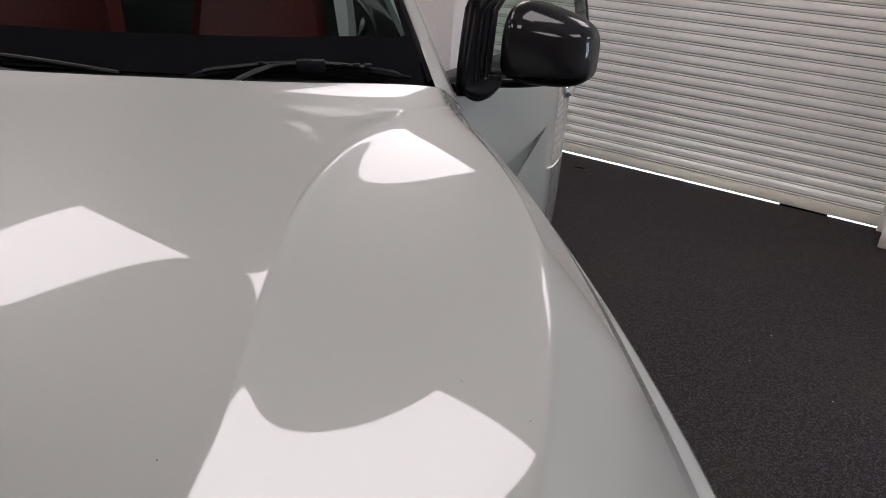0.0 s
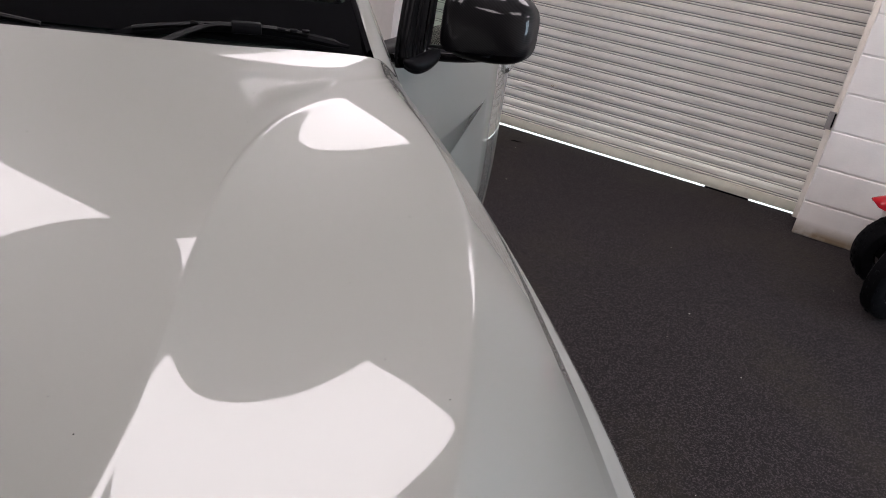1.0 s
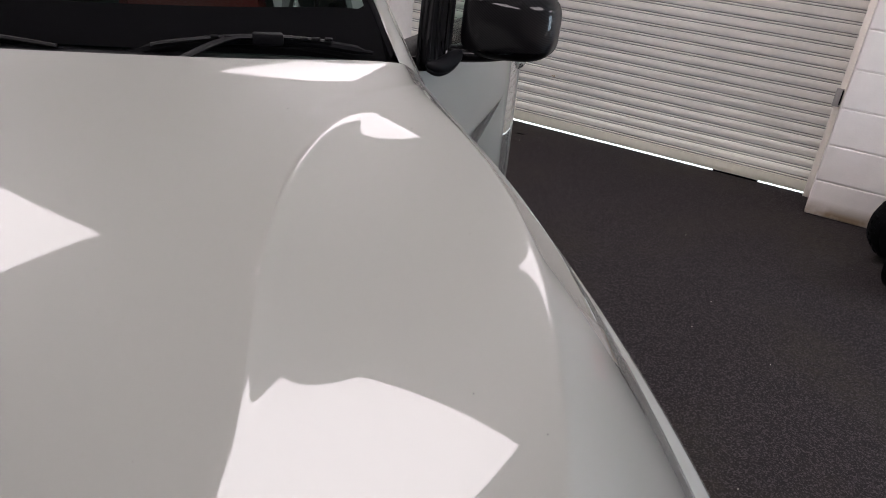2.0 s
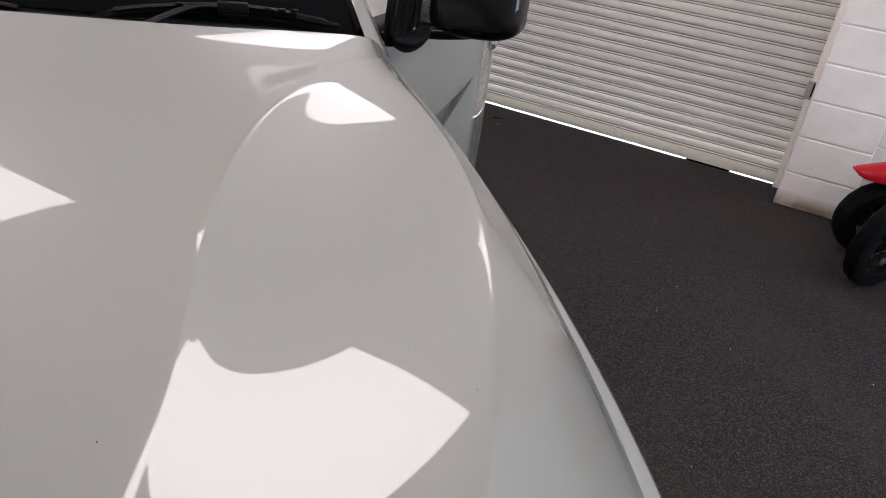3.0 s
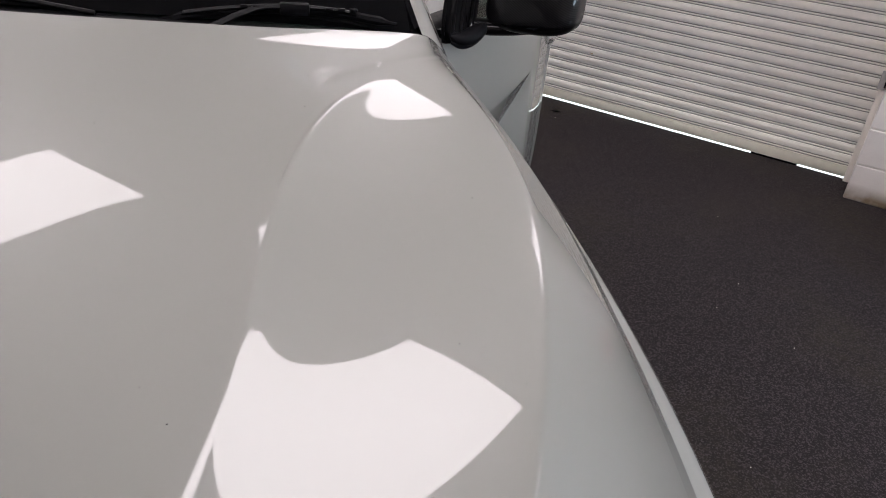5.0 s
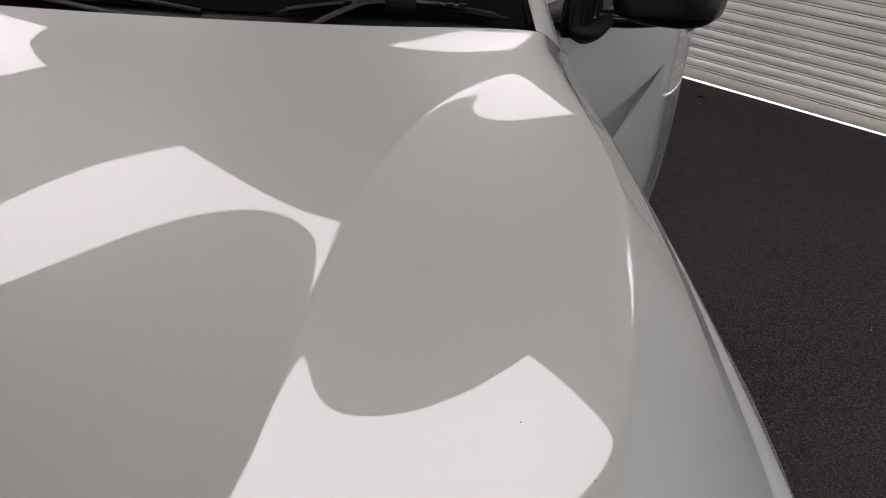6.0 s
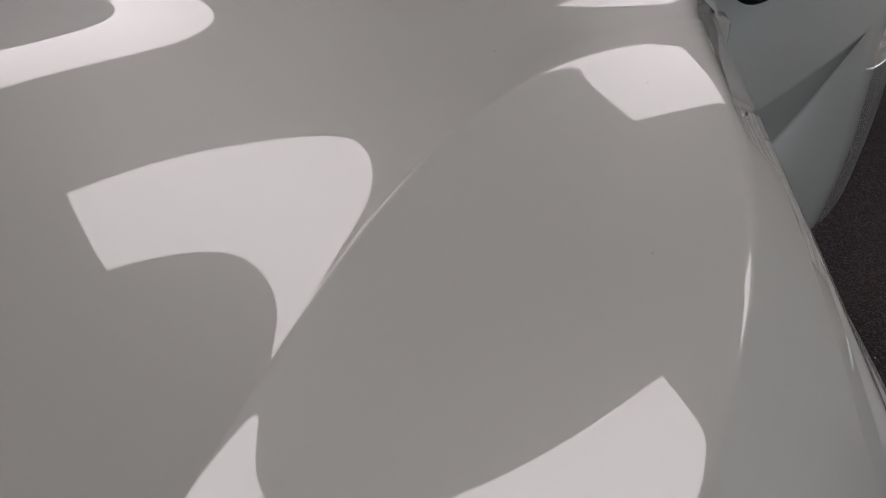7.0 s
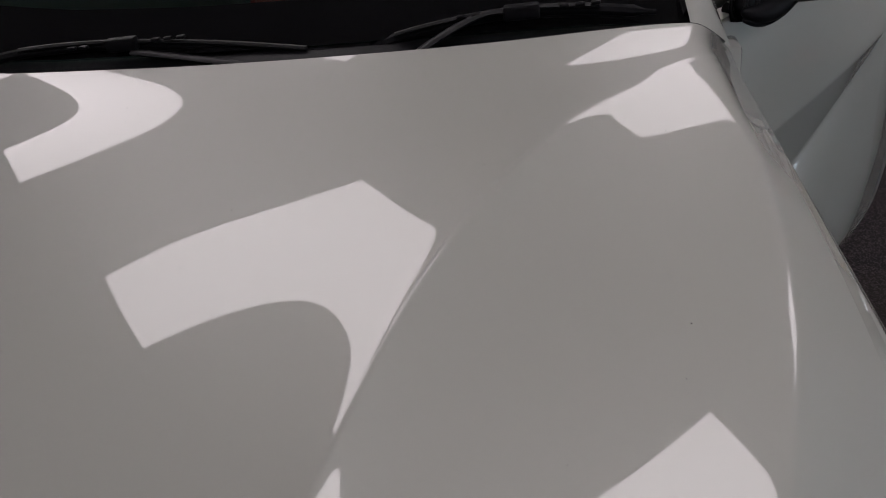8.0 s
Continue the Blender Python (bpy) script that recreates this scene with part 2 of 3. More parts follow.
for y0, y1, z0, z1 in ((EAST[0], EAST[1], EAST[2], EAST[2] + 0.05), (EAST[0], EAST[1], EAST[3] - 0.05, EAST[3]), (EAST[0], EAST[0] + 0.05, EAST[2] + 0.05, EAST[3] - 0.05), (EAST[1] - 0.05, EAST[1], EAST[2] + 0.05, EAST[3] - 0.05), (-1.22, -1.18, EAST[2] + 0.05, EAST[3] - 0.05)):
    part("window_frame", box(X1 + 0.06, X1 + 0.12, y0, y1, z0, z1), WALL, window_1, smooth=False)
sky = structure("backdrop", box(X1 + 0.7, X1 + 0.72, EAST[0] - 0.8, EAST[1] + 0.8, 0.2, 2.9), SKYLIGHT, "bright blue daylight outside", "backdrop")
outside = structure("backdrop", box(OPEN_L, 0.0, 0.322, 0.54, 0.0, 0.004), DAY, "sunlit ground outside the roller door", "backdrop")

# roller door
roller_door = tagged(new("roller_door"), "cream corrugated steel roller door, closed, daylight under it", "roller door", kind="structure")
PITCH, FIRST = 0.0637, 0.078


def slat_mesh():
    """One corrugation: flat face, a pair of pressed grooves at its foot."""
    prof = [(0.0, 0.0), (0.005, 0.0008), (0.006, 0.0055), (0.0, 0.0068), (-0.002, 0.0100), (0.0, 0.0138),
            (0.005, 0.0148), (0.006, 0.0203), (0.0, 0.0216), (-0.0022, 0.0255), (-0.0037, 0.031), (-0.0044, 0.038), (-0.0044, 0.046), (-0.0035, 0.053), (-0.0019, 0.059), (0.0, PITCH)]
    bm = bmesh.new()
    rows = [[bm.verts.new((x, SHUT + dy, dz)) for x in (OPEN_L, -0.006)] for dy, dz in prof]
    for a, b in zip(rows, rows[1:]):
        face = bm.faces.new((a[0], a[1], b[1], b[0]))
        # groove floors take the second material, a painted stand-in for shade
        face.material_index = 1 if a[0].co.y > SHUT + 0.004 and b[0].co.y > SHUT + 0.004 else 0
    bmesh.ops.solidify(bm, geom=bm.faces[:], thickness=0.0012)
    me = bpy.data.meshes.new("slat")
    bm.to_mesh(me)
    bm.free()
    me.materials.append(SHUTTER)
    me.materials.append(GROOVE_SHADE)
    return me


slat = slat_mesh()
for k in range(36):
    ob = new("slat", slat)
    ob.parent = roller_door
    ob.location = (0, 0, FIRST + k * PITCH)
rail = box(OPEN_L, -0.006, SHUT - 0.006, SHUT + 0.02, 0.013, FIRST, 0.002)
for v in rail.verts:
    if v.co.z < 0.03:
        v.co.z += 0.004 * -v.co.x / 2.8
part("bottom_rail", rail, BARSTEEL, roller_door, "buff steel bottom rail")
part("rubber_seal", box(-0.56, -0.29, SHUT - 0.002, SHUT + 0.016, 0.0, 0.024, 0.003), RUBBER, roller_door, "black rubber seal")
part("guide", box(-0.030, 0.0055, SHUT - 0.045, SHUT - 0.012, 0.0, LINTEL, 0.003), SHUTTER, roller_door, "cream steel side guide")
part("lock_plate", box(-0.042, -0.004, SHUT - 0.060, SHUT - 0.046, 0.545, 0.645, 0.004), GREYSTEEL, roller_door, "grey steel lock plate")
part("lock_slot", box(-0.012, -0.003, SHUT - 0.068, SHUT - 0.061, 0.56, 0.64, 0.002), PLASTIC, roller_door, "black lock slot")

# painted block pier and recessed block wall
pier = structure("pier", box(0.006, 0.372, 0.006, 0.5, 0, CEIL), BLOCK, "white painted concrete block pier, dirty foot", "pier")
wall_north = structure("wall_north", box(0.372, X1, 0.206, 0.5, 0, CEIL), BLOCK, "white painted concrete block wall", "wall")


def block_mesh(name, w, d, h):
    bm = box(0, w, 0, d, 0, h, 0.006, 2)
    me = bpy.data.meshes.new(name)
    bm.to_mesh(me)
    bm.free()
    me.materials.append(BLOCK)
    return me


whole = block_mesh("block", 0.377, 0.49, 0.1935)
for k in range(13):
    ob = new("block", whole)
    ob.parent = pier
    ob.location = (0.0015 + random.uniform(-0.001, 0.001), random.uniform(-0.0015, 0.0), 0.2 * k + 0.0015)
run = block_mesh("block", 0.386, 0.19, 0.1935)
for k in range(13):
    for i in range(8):
        x = 0.381 + 0.39 * i - (0.195 if k % 2 and i else 0)
        ob = new("block", run)
        ob.parent = wall_north
        ob.location = (x + random.uniform(-0.0005, 0.0005), 0.2 + random.uniform(-0.0012, 0.0), 0.2 * k + 0.0015)

# ceiling lights
# the last seven are unseen, placed by guess to fill the room with light
PANELS = [(-0.392, -3.382), (-2.304, -3.402), (-3.911, -3.564), (-0.369, -1.046), (-2.249, -0.981), (-4.6, -1.05), (-0.5, -5.93), (-2.21, -5.93), (-3.97, -5.93), (2.3, -1.05), (1.37, -3.4), (1.37, -5.93)]


def ceiling_light():
    ob = empty("ceiling_light", pose(*PANELS[0], CEIL), "white rectangular LED ceiling panel, lit", "ceiling light", group="ceiling panels")
    for x0, x1, y0, y1 in ((-0.31, -0.298, -0.61, 0.61), (0.298, 0.31, -0.61, 0.61), (-0.298, 0.298, -0.61, -0.598), (-0.298, 0.298, 0.598, 0.61)):
        part("frame", box(x0, x1, y0, y1, -0.012, 0), WALL, ob, smooth=False)
    part("diffuser", box(-0.298, 0.298, -0.598, 0.598, -0.010, -0.004), PANEL, ob, "glowing white diffuser", smooth=False)
    return ob


light = ceiling_light()
for x, y in PANELS[1:]:
    copy_thing(light, pose(x, y, CEIL))

# ---- car ----
# car's own axes: x to its left side, y to its tail, z up
car = empty("car", pose(-1.3730, -3.5370, 0, 0, 0, 47.5), "glossy pale grey sports utility car, front door open", "car")

HOOD = dict(uc=-0.384874, c00=1.18207, c01=0.0392055, c02=-0.0548861, c03=-0.00708143, c20=-0.0916489, c21=0.040931, c22=-0.0382665, c23=-0.0949376, c40=0.105251, c41=-0.131489, c42=-0.0697138, c60=-0.066584, c61=0.0157684, c04=-0.0423664, ai2=0.015829, ao2=0.00508642, rk2=-0.000269073, vf=-0.260341, c80=0.0118279, u3=-0.0148538, u3v=0.0457557, an=-0.0126353, ain=-0.0019146, rk3=0.00800353, ai0=0.010082, ai1=-0.00135602, wi=0.0530002, ao0=0.0163793, ao1=-0.00722508, wo=0.00847498, sk=0.74, ss=-0.00305463, sw=0.0005, rk=0.0144263, rw=0.0745967)
# crease flanks: width, then a cubic along the car
INNER = [(0.012, 0.1135, -0.2459, -2.3360, -0.5147), (0.03, 0.0578, 0.6734, -0.7492, -1.1824), (0.08, 0.2749, -0.0808, 0.7615, 4.1246), (0.005, 0.0204, -0.1067, -1.4813, 1.0116)]
OUTER = [(0.012, 0.2003, 1.2765, -1.6787, -2.1274), (0.03, 0.0395, 1.7202, -1.1405, -7.9972), (0.08, 1.0505, -2.0722, 2.8713, 6.8083), (0.005, -0.5521, -1.8985, 1.4145, 5.7983)]
# soft swells of the panel, across and along
SWELL = [(-0.764, -0.115, 1.405, -0.167, -0.176, 0.806, -0.127, 0.053),
         (0.729, 1.326, -0.729, 0.825, 0.408, -0.177, -0.002, 0.276),
         (0.070, -0.018, 0.607, -0.168, 0.627, 0.042, -0.021, 0.225),
         (1.167, -0.220, 0.537, 0.759, -0.274, 0.445, 0.597, -0.231),
         (0.565, 0.750, -0.360, -0.117, 0.448, -0.223, -0.313, -0.001),
         (0.220, 0.802, 1.413, 1.312, 0.269, 0.832, 0.233, 0.908)]
CREASE, SHOULDER = (0.32122, 0.32230, 2.87925, 0.03772, 0.02690), (-0.01481, -0.01801)


def crease_u(v):
    a, b, c, d, e = CREASE
    return a + b * math.exp(min(c * (v + 0.234), 1.2)) - 10 * d * max(0.0, -v - 0.85) ** 2 - e * max(0.0, -v - 0.7) ** 2


def shoulder_u(v):
    return 0.80 - 0.36 * max(0.0, -v - 0.4) ** 2 + SHOULDER[0] + SHOULDER[1] * (v + 0.8)


def flank(terms, w, s):
    return sum(0.01 * (a + b * w + c * w * w + d * w ** 3) * (math.exp(-s / width) - 1) for width, a, b, c, d in terms)


def swell(u, v):
    along = [math.exp(-0.5 * ((v + 1.12 - j / 7) / 0.15) ** 2) for j in range(8)]
    return 0.01 * sum(math.exp(-0.5 * ((u - 0.156 * i) / 0.16) ** 2) * sum(k * g for k, g in zip(row, along)) for i, row in enumerate(SWELL))


def rear_v(u):
    return -0.12 + 0.20 * u * u


def hood_form(u, v):
    h, far, soft = HOOD, max(0.0, -u - 0.60), swell(u, v)
    u = math.sqrt((u - h["uc"]) ** 2 + 1e-4)
    z = h["c00"] + h["c01"] * v + h["c02"] * v ** 2 + h["c03"] * v ** 3 + h["c04"] * v ** 4
    z += u ** 2 * (h["c20"] + h["c21"] * v + h["c22"] * v ** 2 + h["c23"] * v ** 3)
    z += u ** 4 * (h["c40"] + h["c41"] * v + h["c42"] * v ** 2) + u ** 6 * (h["c60"] + h["c61"] * v)
    z += u ** 3 * (h["u3"] + h["u3v"] * v) + h["c80"] * u ** 8
    # raised crease, hollow on both sides, dying out towards the windshield
    s, fade, w = crease_u(v) - h["uc"] - u, 1 / (1 + math.exp((v - h["vf"]) / 0.06)), v + 0.7
    inner = h["ai0"] + h["ai1"] * w + h["ai2"] * w * w
    outer = h["ao0"] + h["ao1"] * w + h["ao2"] * w * w
    wi, wo, ws = abs(h["wi"]) + 0.01, abs(h["wo"]) + 0.01, abs(h["sw"]) + 0.0025 + 0.005 * smooth(v, -0.40, -0.15)
    z += fade * (inner * math.exp(-s / wi) if s > 0 else inner - outer + outer * math.exp(s / wo))
    z += fade * (h["ain"] * (math.exp(-s / 0.02) - 1) if s > 0 else h["an"] * (math.exp(s / 0.02) - 1))
    z += fade * (flank(INNER, w, s) if s > 0 else flank(OUTER, w, -s)) + soft
    # shoulder falling to the side
    q = (u + h["uc"] - shoulder_u(v) - h["ss"]) / ws
    z -= h["sk"] * ws * (q if q > 30 else math.log1p(math.exp(q)))
    # lift along the rear edge
    return z - 1.2 * far * far + (h["rk"] + h["rk2"] * u + h["rk3"] * u * u) * math.exp((v - rear_v(u + h["uc"])) / (abs(h["rw"]) + 0.02))


def hood_z(u, v):
    """The hood's height, its crease rounding off towards the windshield."""
    round_off = (0.004 * smooth(v, -0.62, -0.50) + 0.014 * smooth(v, -0.42, -0.28)) * (1 - smooth(v, -0.22, -0.12))
    s = abs(abs(u - HOOD["uc"]) + HOOD["uc"] - crease_u(v))
    if round_off < 1e-4 or s > 0.07:
        return hood_form(u, v)
    reach = round_off * (1 - smooth(s, 0.03, 0.07))
    weights = [math.exp(-0.5 * (i / 4) ** 2) for i in range(-10, 11)]
    return sum(k * hood_form(u + 0.25 * i * reach, v) for i, k in zip(range(-10, 11), weights)) / sum(weights)


FRONT = -1.24


def edge_u(v):
    return 0.799 + 0.062 * max(0.0, -v - 0.12) + 0.03 * max(0.0, -v - 0.45) + 0.09 * max(0.0, -v - 0.76)


def hood_u(a, v):
    """Across half the hood: centre to crease, crease to shoulder, over the shoulder, down to the edge."""
    c, edge = min(crease_u(v), 0.62), edge_u(v)
    s, e = min(shoulder_u(v) - 0.022, edge - 0.05), min(shoulder_u(v) + 0.022, edge - 0.012)
    if a < 0.40:
        return c * (1 - (1 - a / 0.40) ** 1.5)
    if a < 0.70:
        return c + (s - c) * ((a - 0.40) / 0.30) ** 1.4
    if a < 0.85:
        return s + (e - s) * (a - 0.70) / 0.15
    return e + (edge - e) * (a - 0.85) / 0.15


def hood_point(a, b):
    side, a = (-1, 1 - 2 * a) if a < 0.5 else (1, 2 * a - 1)
    v = -0.12 + (FRONT + 0.12) * b
    for _ in range(6):
        u = hood_u(a, v)
        v = rear_v(u) + (FRONT - rear_v(u)) * b
    return (side * u, v, hood_z(side * u, v))


def hood_mesh():
    bm = sheet(hood_point, 400, 220, 0.0)
    rim = [e for e in bm.edges if e.is_boundary]
    down = bmesh.ops.extrude_edge_only(bm, edges=rim)["geom"]
    for v in down:
        if isinstance(v, bmesh.types.BMVert):
            v.co += Vector((0, 0, -0.016))
            v.co.x *= 0.9975
            v.co.y -= 0.002
    bmesh.ops.recalc_face_normals(bm, faces=bm.faces[:])
    return bm


part("hood", hood_mesh(), PAINT, car, "pale grey pearl hood with raised crease")

SIDE = 0.96


def side_edge(side, v):
    return hood_z(side * edge_u(v), v) - 0.003


def arch(v, centre):
    d = abs(v - centre)
    return 0.38 + math.sqrt(max(0.0, 0.45 ** 2 - d * d)) if d < 0.44 else 0.33


def fender_mesh(side):
    def f(a, b):
        v = 0.016 - (0.016 - FRONT) * a
        w = 0.030 + 0.022 * smooth(-v, 0.15, 0.95) + 0.026 * smooth(-v, 0.55, 1.15)
        z0 = side_edge(side, min(v, 0.0)) - 0.002
        flare = 0.022 * smooth(-v, 0.3, 0.8)
        # flat band beside the hood, a crease, then the side
        if b < 0.35:
            k = b / 0.35
            out, z = 0.5 * w * k, z0 - 1.1 * 0.5 * w * k
        elif b < 0.6:
            k = (b - 0.35) / 0.25
            out = w * (0.5 + 0.5 * math.sin(k * math.pi / 2)) + flare * k
            z = z0 - 0.55 * w - (0.10 - 0.55 * w) * (0.5 * k + 0.5 * k * k)
        else:
            k = (b - 0.6) / 0.4
            out = w + flare + 0.05 * math.sin(math.pi * k)
            top = z0 - 0.10
            z = top + (min(arch(v, -0.45), top - 0.02) - top) * k
        return (side * (edge_u(v) + 0.0022 + out), v, z)
    bm = sheet(f, 90, 40, 0.0)
    edge = [e for e in bm.edges if e.is_boundary and all(abs(abs(v.co.x) - edge_u(v.co.y) - 0.0022) < 1e-4 for v in e.verts)]
    for v in bmesh.ops.extrude_edge_only(bm, edges=edge)["geom"]:
        if isinstance(v, bmesh.types.BMVert):
            v.co.z -= 0.03
    bmesh.ops.recalc_face_normals(bm, faces=bm.faces[:])
    return bm


part("fender", fender_mesh(1), PAINT, car)
part("fender", fender_mesh(-1), PAINT, car)


def base_z(u):
    return hood_z(u, rear_v(u)) - 0.012


def cowl(a, b):
    u = -0.79 + 1.58 * a
    return (u, rear_v(u) - 0.03 + 0.19 * b, base_z(u) - 0.012 - 0.018 * math.sin(math.pi * min(1, b * 1.2)))


# thin black strip laid along the seam as the dark of its gap
for side in (1, -1):
    seam = [(side * u, rear_v(u) + 0.0035, hood_z(side * u, rear_v(u)) - 0.002) for u in (0.752, 0.764, 0.776, 0.788, 0.798, 0.808)]
    part("hood_gap_line", tube(seam, 0.0022, 8), RUBBER, car, "black strip standing in for the shaded gap at the hood corner")
part("cowl", sheet(cowl, 60, 10, 0.004), PLASTIC, car, "black plastic cowl")


def screen(u, b, lift=0.0):
    """The windshield: u across its foot, b from foot to roof."""
    v0 = rear_v(u) + 0.130 - 0.095 * (u / 0.775) ** 4
    top = 0.77 + 0.32 * u * u
    return (u * (1 - 0.20 * b), v0 + (top - v0) * b, base_z(u) - 0.010 + 0.55 * b + 0.02 * math.sin(math.pi * b) + lift)


part("windshield", sheet(lambda a, b: screen(-0.775 + 1.55 * a, b), 60, 30), SCREEN, car, "dark tinted windshield")


def frit(a, b):
    u = -0.772 + 1.544 * a
    end = 0.10 + 0.05 * (u / 0.77) ** 2 + 0.7 * smooth(abs(u), 0.735, 0.772)
    return screen(u, min(1, end) * b, 0.003)


part("windshield_edge", sheet(frit, 90, 12), FRIT, car, "glossy black band round the glass")


def pillar_point(side, a, b):
    x, y, z = screen(side * 0.775, b)
    k, w = a * math.pi, 0.044 - 0.008 * b
    return Vector((side * (abs(x) - 0.006 + w * (1 - math.cos(k)) / 2), y + 0.030 * (1 - math.cos(k)) / 2, z + 0.008 + 0.010 * math.sin(k) - 0.012 * (1 - math.cos(k)) / 2))


def pillar_mesh(side):
    """The pillar, its foot widening down to the seam at the hood's corner."""
    def f(a, b):
        if b > 0.3:
            return pillar_point(side, a, 0.16 + 0.84 * (b - 0.3) / 0.7)
        u = 0.754 + 0.066 * a
        low = Vector((side * u, rear_v(u) + 0.008, hood_z(side * u, rear_v(u)) - 0.003))
        top, k = pillar_point(side, a, 0.16), b / 0.3
        return low.lerp(top, k) + Vector((0, 0, 0.008 * math.sin(math.pi * k) * math.sin(math.pi * a)))
    return sheet(f, 14, 60)


def gasket_mesh(side):
    def f(a, b):
        x, y, z = screen(side * 0.775, 0.03 + 0.97 * b)
        k = a * math.pi
        return (side * (abs(x) - 0.020 + 0.014 * (1 - math.cos(k)) / 2), y - 0.004, z + 0.006 + 0.010 * math.sin(k))
    return sheet(f, 12, 40)


for side in (1, -1):
    pillar = part("windshield_pillar", pillar_mesh(side), PAINT, car, "pale grey windshield pillar")
    part("gasket", gasket_mesh(side), RUBBER, pillar, "black rubber gasket")


def wiper(arm, blade, cover):
    ob = part("wiper_arm", tube(bend(arm), 0.011, 8, flat=0.45), GREYPLASTIC, car, "flat black wiper arm")
    part("blade", tube(bend(blade), [0.005] * 2 + [0.011] * (6 * len(blade) - 9) + [0.005] * 2, 8, flat=0.9), RUBBER, ob, "black rubber wiper blade")
    part("spoiler", tube([p + Vector((0, -0.010, 0.009)) for p in bend(blade)[5:-5]], 0.006, 6, flat=0.7), GREYPLASTIC, ob)
    x, y, z = cover
    part("clip", box(x - 0.03, x + 0.03, y - 0.014, y + 0.006, z - 0.008, z + 0.016, 0.004), PLASTIC, ob)
    for dx in (-0.10, -0.075, 0.07, 0.095, 0.12):
        part("clip_tooth", box(x + dx - 0.008, x + dx + 0.008, y - 0.013, y - 0.003, z + 0.004, z + 0.010, 0.002), PLASTIC, ob)
    return ob


wiper([(0.255, -0.045, 1.095), (0.325, -0.01, 1.140), (0.415, 0.03, 1.172), (0.475, 0.04, 1.174)],
      [(0.200, 0.02, 1.134), (0.29, 0.035, 1.152), (0.40, 0.045, 1.164), (0.50, 0.05, 1.167), (0.60, 0.05, 1.160), (0.705, 0.04, 1.147)], (0.49, 0.038, 1.168))
wiper([(0.13, -0.035, 1.110), (0.04, -0.02, 1.138), (-0.10, -0.005, 1.164), (-0.21, 0.01, 1.180)],
      [(0.215, 0.005, 1.132), (0.095, 0.02, 1.150), (-0.07, 0.03, 1.172), (-0.26, 0.035, 1.190), (-0.43, 0.04, 1.192), (-0.56, 0.05, 1.180)], (-0.23, 0.022, 1.190))
part("wiper_cover", sheet(lambda a, b: (-0.21 + 0.28 * a, -0.05 + 0.05 * b, 1.112 + 0.045 * (1 - a) * math.sin(math.pi * min(1, 0.15 + b)) ** 0.5), 16, 8, 0.004), GREYPLASTIC, car, "black plastic wiper cover")


# cabin
def dash(a, b):
    u = -0.74 + 1.48 * a
    return (u, 0.10 + 0.55 * b, 1.06 + 0.05 * math.sin(math.pi * (0.15 + 0.75 * b)) - 0.25 * max(0, b - 0.85) / 0.15 - 0.02 * (u / 0.74) ** 2)


part("dashboard", sheet(dash, 24, 20, 0.01), PLASTIC, car, "black dashboard")


def seat(x):
    ob = part("seat", box(x - 0.25, x + 0.25, 0.95, 1.45, 0.42, 0.62, 0.06, 3), LEATHER, car, "red leather front seat")
    back = sheet(lambda a, b: (x + (-0.25 + 0.5 * a) * (1 - 0.25 * b * b), 1.38 + 0.20 * b + 0.10 * (2 * a - 1) ** 2 * -0.5, 0.58 + 0.66 * b), 14, 14, 0.10)
    part("seat_back", back, LEATHER, ob)
    part("headrest", box(x - 0.13, x + 0.13, 1.50, 1.62, 1.26, 1.44, 0.04, 3), LEATHER, ob)
    return ob


seat(0.38)
seat(-0.38)
part("cabin_floor", box(-0.88, 0.86, 0.1, 3.0, 0.34, 0.40, 0.01), PLASTIC, car)


def roof(a, b):
    u = -0.66 + 1.32 * a
    return (u, 0.79 + 0.40 * u * u + (2.20 - 0.40 * u * u) * b, base_z(0.6 * (2 * a - 1)) + 0.54 + 0.09 * math.sin(math.pi * (0.12 + 0.8 * b)) - 0.05 * (u / 0.66) ** 4)


part("roof", sheet(roof, 30, 30, 0.03), PAINT, car)


def body_side(side, v0, v1):
    def f(a, b):
        v = v0 + (v1 - v0) * a
        low = arch(v, 2.5)
        if b < 0.7:
            k = b / 0.7
            return (side * (SIDE - 0.05 * (2 * k - 1) ** 2), v, low + (1.06 - low) * k)
        k = (b - 0.7) / 0.3 * min(1.0, max(0.02, (v - 0.12) / 0.65))
        return (side * (SIDE - 0.05 - 0.25 * k), v, 1.06 + 0.48 * k)
    return sheet(f, 50, 30, 0.02)


part("body_side", body_side(1, 1.24, 3.45), PAINT, car)
part("body_side", body_side(-1, 0.12, 3.45), PAINT, car)
part("tailgate", sheet(lambda a, b: ((-0.93 + 1.86 * a) * (1 - 0.25 * b), 3.46 - 0.55 * b * b, 0.4 + 1.26 * b), 16, 20, 0.03), PAINT, car)
part("sill", box(0.80, 0.93, 0.1, 1.26, 0.28, 0.42, 0.02), PAINT, car)
part("front_jamb", box(0.70, 0.86, 0.115, 0.19, 0.40, 1.05, 0.01), PAINT, car)


def nose(a, b):
    u = -0.95 + 1.9 * a
    z = 0.30 + (hood_z(max(-0.8, min(u, 0.8)), FRONT) - 0.012 - 0.30) * b
    return (u, FRONT - 0.008 - 0.16 * math.sin(math.pi * (0.08 + 0.55 * (1 - b))) + 0.30 * (u / 0.95) ** 4 * (1 - 0.65 * b), z)


part("bumper", sheet(nose, 50, 24, 0.02), PAINT, car)


